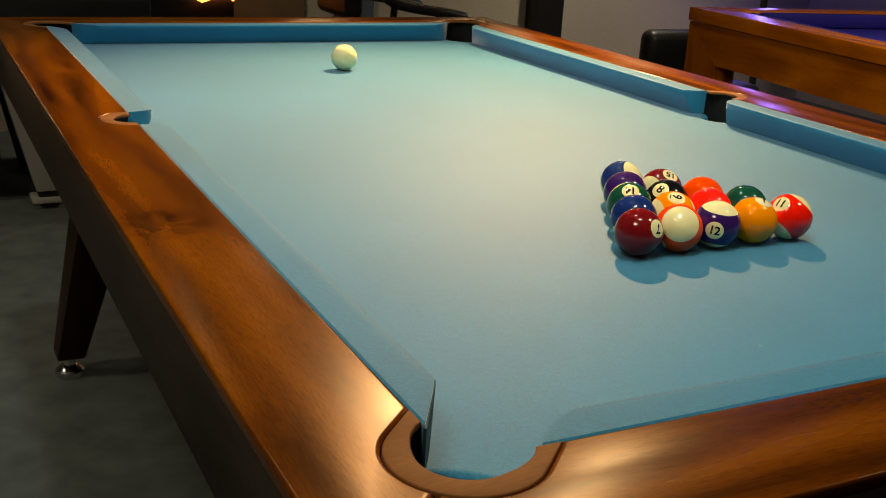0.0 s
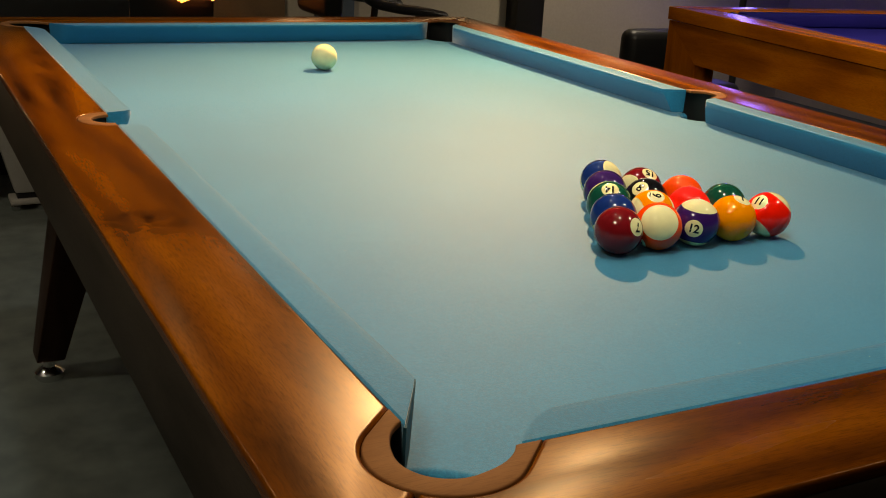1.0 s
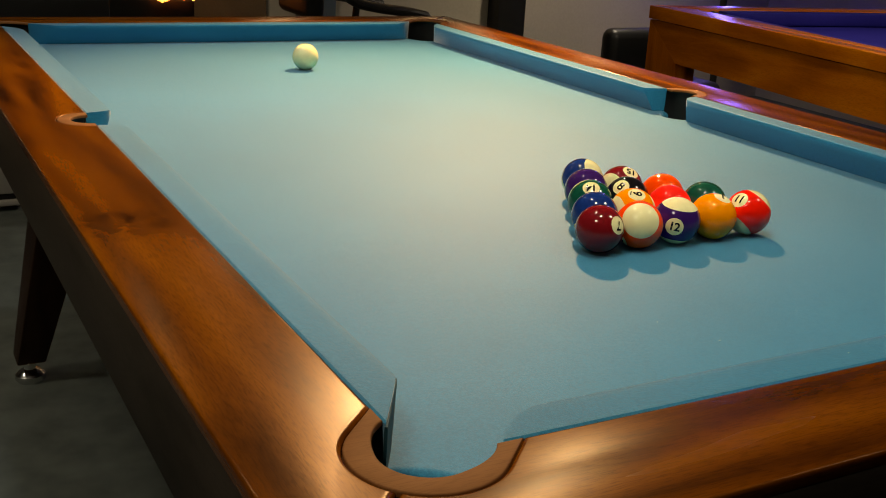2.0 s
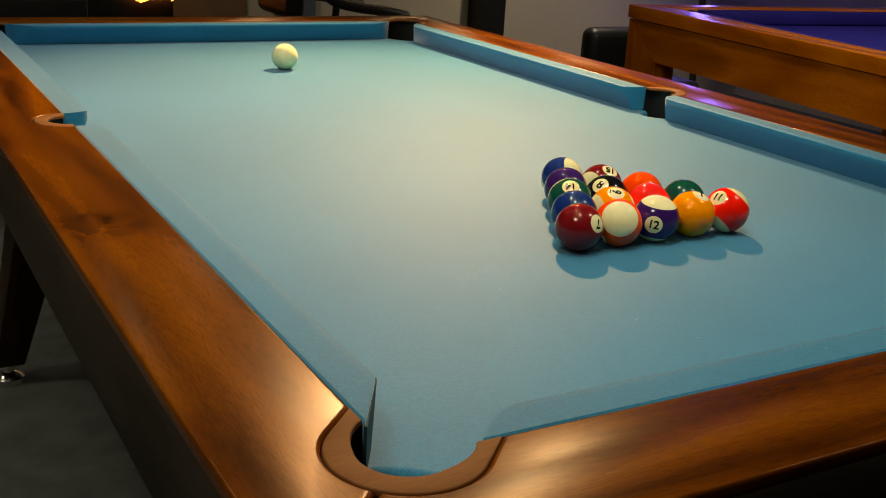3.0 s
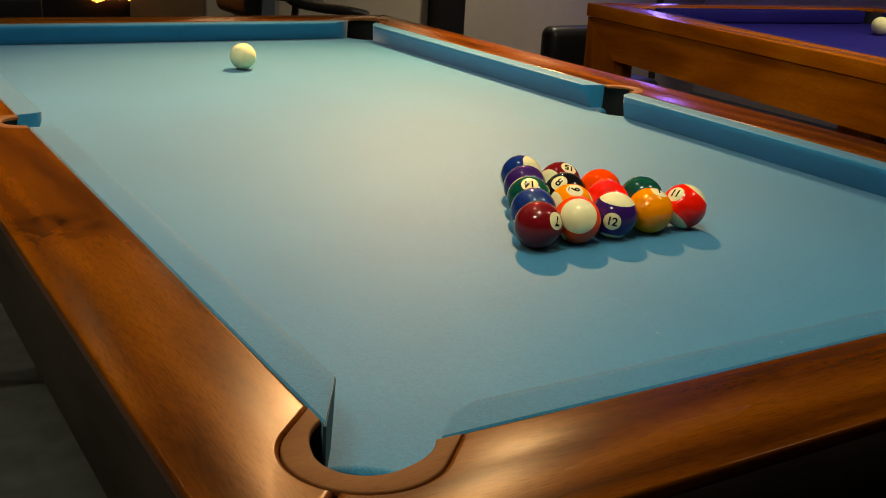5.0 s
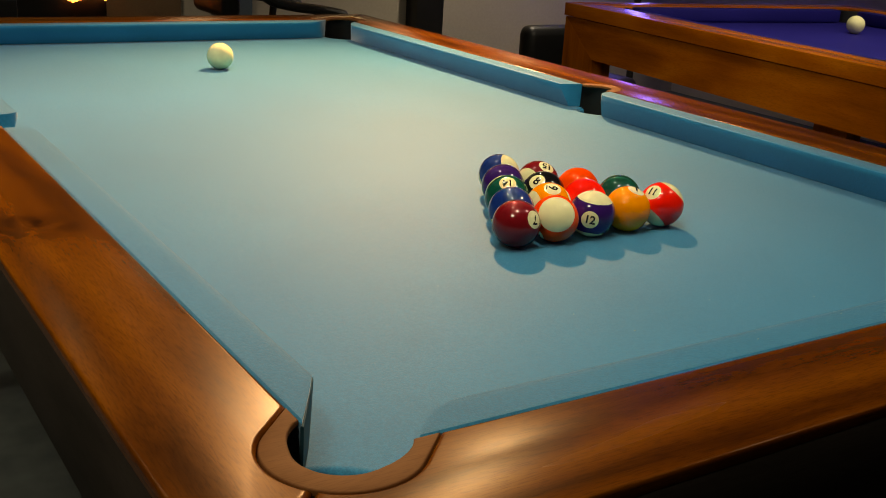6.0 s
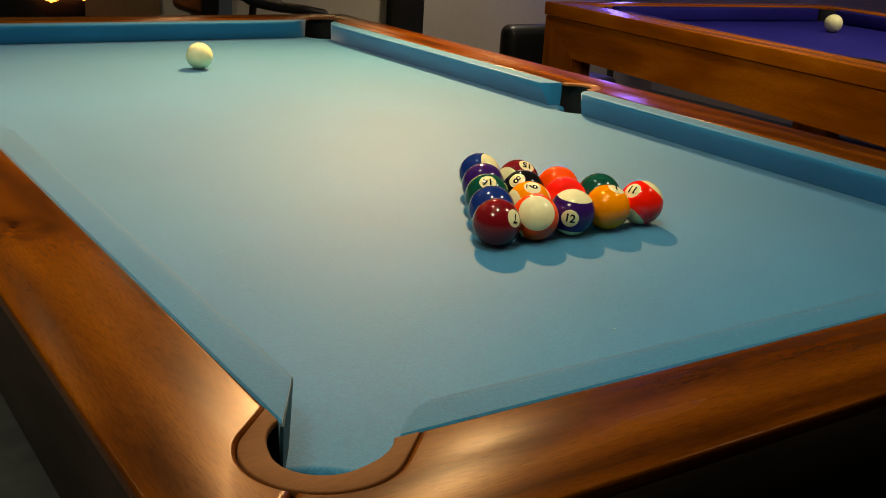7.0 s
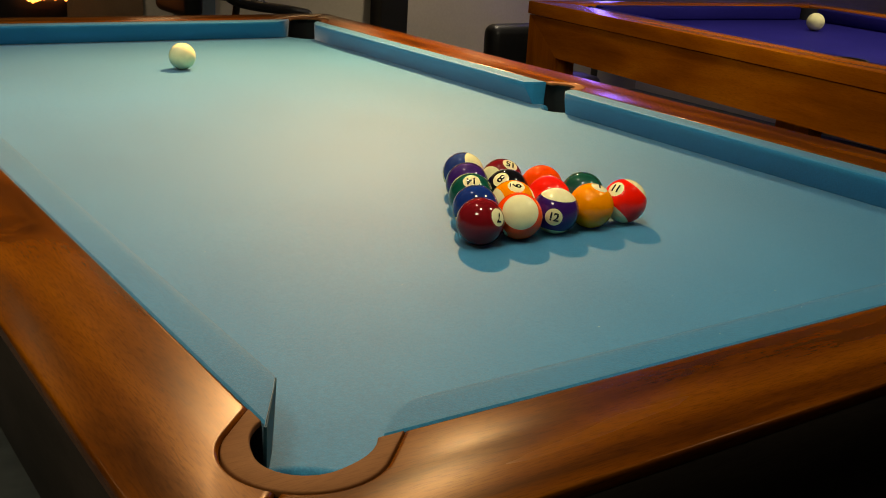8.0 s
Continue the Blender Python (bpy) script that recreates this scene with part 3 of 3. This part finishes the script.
# black walls rise above the bed to stand for the dark of the holes
for px_, py_ in ((rw, -rw), (T2W - rw, -rw), (rw, -T2L + rw), (T2W - rw, -T2L + rw), (rw, -T2L / 2), (T2W - rw, -T2L / 2)):
    part("pocket_liner", t2(cup((px_ + (0.008 if px_ < 0.5 else -0.008), py_ + (-0.008 if py_ == -rw else 0.008 if py_ == -T2L + rw else 0.0), T2BED - 0.03))), BLACK_LINER, oak_table, "black pocket cup, raised to stand for the hole's darkness")
pool_ball(Vector((2.60, 1.612, T2BED + R)), "plain ivory cue ball on purple cloth", IVORY, group="cue balls")

# ---- the back of the room ----
fireplace = thing("fireplace", "black electric fireplace with orange flames, on the wall", "fireplace", (0.82, Y1 - 0.1, 0))
part("surround", box(0.28, 1.45, Y1 - 0.06, Y1 - 0.002, 0.0, 1.6, 0.004), BROWN_PANEL, fireplace, "brown panelled surround")
part("casing", box(0.548, 1.068, Y1 - 0.16, Y1 - 0.062, 0.50, 1.05, 0.006), BLACK_PAINT, fireplace, "black glazed casing")
ember = random.Random(3)
for k in range(11):
    fx, h = 0.895 + 0.016 * k, ember.uniform(0.35, 1.0)
    part("flame", lathe([(0.004, 0.0), (0.009, 0.010 * h), (0.010, 0.022 * h), (0.005, 0.060 * h), (0.001, 0.10 * h)], (fx, Y1 - 0.195 + ember.uniform(-0.01, 0.01), 0.612 + ember.uniform(-0.012, 0.012)), 10), FLAME, fireplace, "orange flame")
solid("wall_panel", box(1.62, 1.82, Y1 - 0.05, Y1 - 0.002, 0.0, 2.2, 0.004), SLATE_PANEL, "slate blue upright panel on the back wall", "panel", "structure")
solid("column", box(2.735, 2.905, Y1 - 0.12, Y1 - 0.002, 0.0, TOP, 0.004), BLACK_PAINT, "matt black square column at the back wall", "column", "structure")

chair = thing("armchair", "low black vinyl armchair behind the oak table", "chair", (2.86, 3.3, 0))
part("backrest", box(2.70, 3.10, 3.42, 3.52, 0.36, 0.60, 0.045, 4), BLACK_VINYL, chair)
part("seat", box(2.68, 3.12, 3.10, 3.50, 0.28, 0.40, 0.04, 4), BLACK_VINYL, chair)
for lx in (2.74, 3.06):
    for ly in (3.15, 3.45):
        part("leg", lathe([(0.012, 0.0), (0.016, 0.30)], (lx, ly, 0.0), 12), BLACK_PAINT, chair)

swivel_chair = thing("swivel_chair", "black swivel chair with sloping padded arms", "chair", (1.75, 3.75, 0))


def tube(points, radius, n=14, squash=1.0):
    """A rounded bar along a smooth run of points."""
    bm = bmesh.new()
    pts = [Vector(p) for p in points]
    fine = []
    for k in range(len(pts) - 1):
        p0, p1, p2, p3 = pts[max(k - 1, 0)], pts[k], pts[k + 1], pts[min(k + 2, len(pts) - 1)]
        for i in range(6):
            t = i / 6
            fine.append(0.5 * ((2 * p1) + (p2 - p0) * t + (2 * p0 - 5 * p1 + 4 * p2 - p3) * t * t + (3 * p1 - p0 - 3 * p2 + p3) * t ** 3))
    fine.append(pts[-1])
    rings = []
    for k, p in enumerate(fine):
        d = (fine[min(k + 1, len(fine) - 1)] - fine[max(k - 1, 0)]).normalized()
        a = d.cross(Vector((0, 1, 0.01))).normalized()
        b = d.cross(a)
        w = radius * (0.6 if k in (0, len(fine) - 1) else 1.0)
        rings.append([bm.verts.new(p + a * w * squash * math.cos(2 * math.pi * i / n) + b * w * math.sin(2 * math.pi * i / n)) for i in range(n)])
    for a, b in zip(rings, rings[1:]):
        for i in range(n):
            bm.faces.new((a[i], a[(i + 1) % n], b[(i + 1) % n], b[i]))
    bm.faces.new(rings[0][::-1])
    bm.faces.new(rings[-1])
    return bm


for ay in (3.56, 4.02):
    part("armrest", tube([(1.40, ay, 0.80), (1.47, ay, 0.712), (1.58, ay, 0.680), (1.72, ay, 0.662), (1.83, ay, 0.640)], 0.034, 14, 0.62), BLACK_VINYL, swivel_chair, "padded black armrest")
    part("arm_post", tube([(1.70, ay, 0.655), (1.69, ay, 0.56), (1.66, ay, 0.47)], 0.016), BLACK_PAINT, swivel_chair)
part("seat", box(1.45, 1.90, 3.57, 4.01, 0.41, 0.49, 0.035, 4), BLACK_VINYL, swivel_chair)
part("backrest", box(1.30, 1.38, 3.60, 3.98, 0.62, 1.10, 0.035, 4), BLACK_VINYL, swivel_chair)
part("pillar", lathe([(0.028, 0.0), (0.028, 0.35)], (1.68, 3.79, 0.07), 16), CHROME, swivel_chair)
for k in range(5):
    ang = 2 * math.pi * k / 5 + 0.3
    part("base_arm", tube([(1.68, 3.79, 0.09), (1.68 + 0.15 * math.cos(ang), 3.79 + 0.15 * math.sin(ang), 0.075), (1.68 + 0.29 * math.cos(ang), 3.79 + 0.29 * math.sin(ang), 0.03)], 0.022), BLACK_PAINT, swivel_chair)

games_table = thing("games_table", "navy games table on a pale grey slanted leg", "table", (0.1, 3.7, 0))
part("body", box(-0.75, 0.45, 3.28, 3.95, 0.46, 0.74, 0.008), NAVY_BODY, games_table)
part("cross_board", box(-0.62, -0.06, 3.42, 3.46, 0.10, 0.462, 0.004), BLACK_PAINT, games_table, "dark cross board")
for lx, hx in ((0.085, 0.0), (-0.52, -0.44)):
    leg = part("leg", taper((lx, 3.36, 0.065), (hx, 3.36, 0.462), (0.085, 0.09), (0.11, 0.11)), GREY_PAINT, games_table, "pale grey slanted leg")
    part("foot_plate", box(lx - 0.06, lx + 0.06, 3.31, 3.41, 0.022, 0.042, 0.005), GREY_PAINT, games_table, "grey foot plate")
    part("foot_block", box(lx - 0.036, lx + 0.036, 3.33, 3.40, 0.041, 0.068, 0.002), BLACK_PAINT, games_table)
    for dx in (-0.042, 0.042):
        part("levelling_foot", lathe([(0.014, 0.0), (0.016, 0.006), (0.016, 0.016), (0.008, 0.024)], (lx + dx, 3.33, 0.0), 16), CHROME, games_table, "chrome levelling foot")
    part("rear_leg", taper((lx, 3.86, 0.0), (hx, 3.86, 0.462), (0.085, 0.09), (0.11, 0.11)), BLACK_PAINT, games_table, "dark rear leg")

neon = thing("neon_lamp", "violet neon tube lamp standing by the wall", "lamp", (4.0, 4.14, 0))
part("stand", lathe([(0.16, 0.0), (0.16, 0.02), (0.02, 0.03), (0.02, 1.0)], (4.0, 4.14, 0.0)), BLACK_PAINT, neon, "black floor stand")
part("tube", box(3.965, 4.035, 4.12, 4.16, 1.0, 1.50, 0.015), VIOLET_GLOW, neon, "glowing violet tube")

# ---- specks on the near cloth ----
lint = bmesh.new()
rng = random.Random(7)
spots = [(0.491, 0.151, BED), (0.486, -0.010, BED + 0.0450), (0.366, -0.020, BED + 0.0452), (0.36, 0.12, BED), (0.25, 0.30, BED), (0.62, 0.20, BED)]
spots += [(rng.uniform(0.06, 0.9), rng.uniform(0.05, 0.9), BED) for _ in range(4)]
for x, y, z in spots:
    a, ln, wd = rng.uniform(0, math.pi), rng.uniform(0.0007, 0.0018), rng.uniform(0.0002, 0.0004)
    dx, dy = math.cos(a), math.sin(a)
    ring = [(-1, -1), (1, -1), (1, 1), (-1, 1)]
    low = [lint.verts.new((x + dx * ln * u - dy * wd * v, y + dy * ln * u + dx * wd * v, z + 0.0001)) for u, v in ring]
    top = [lint.verts.new((x + 0.6 * (dx * ln * u - dy * wd * v), y + 0.6 * (dy * ln * u + dx * wd * v), z + 0.0006)) for u, v in ring]
    lint.faces.new(top)
    for i in range(4):
        lint.faces.new((low[i], low[(i + 1) % 4], top[(i + 1) % 4], top[i]))
solid("lint", lint, plain("pale_lint", (0.55, 0.58, 0.55), 0.9), "scattered pale lint specks on the blue cloth", "lint", "stuff")
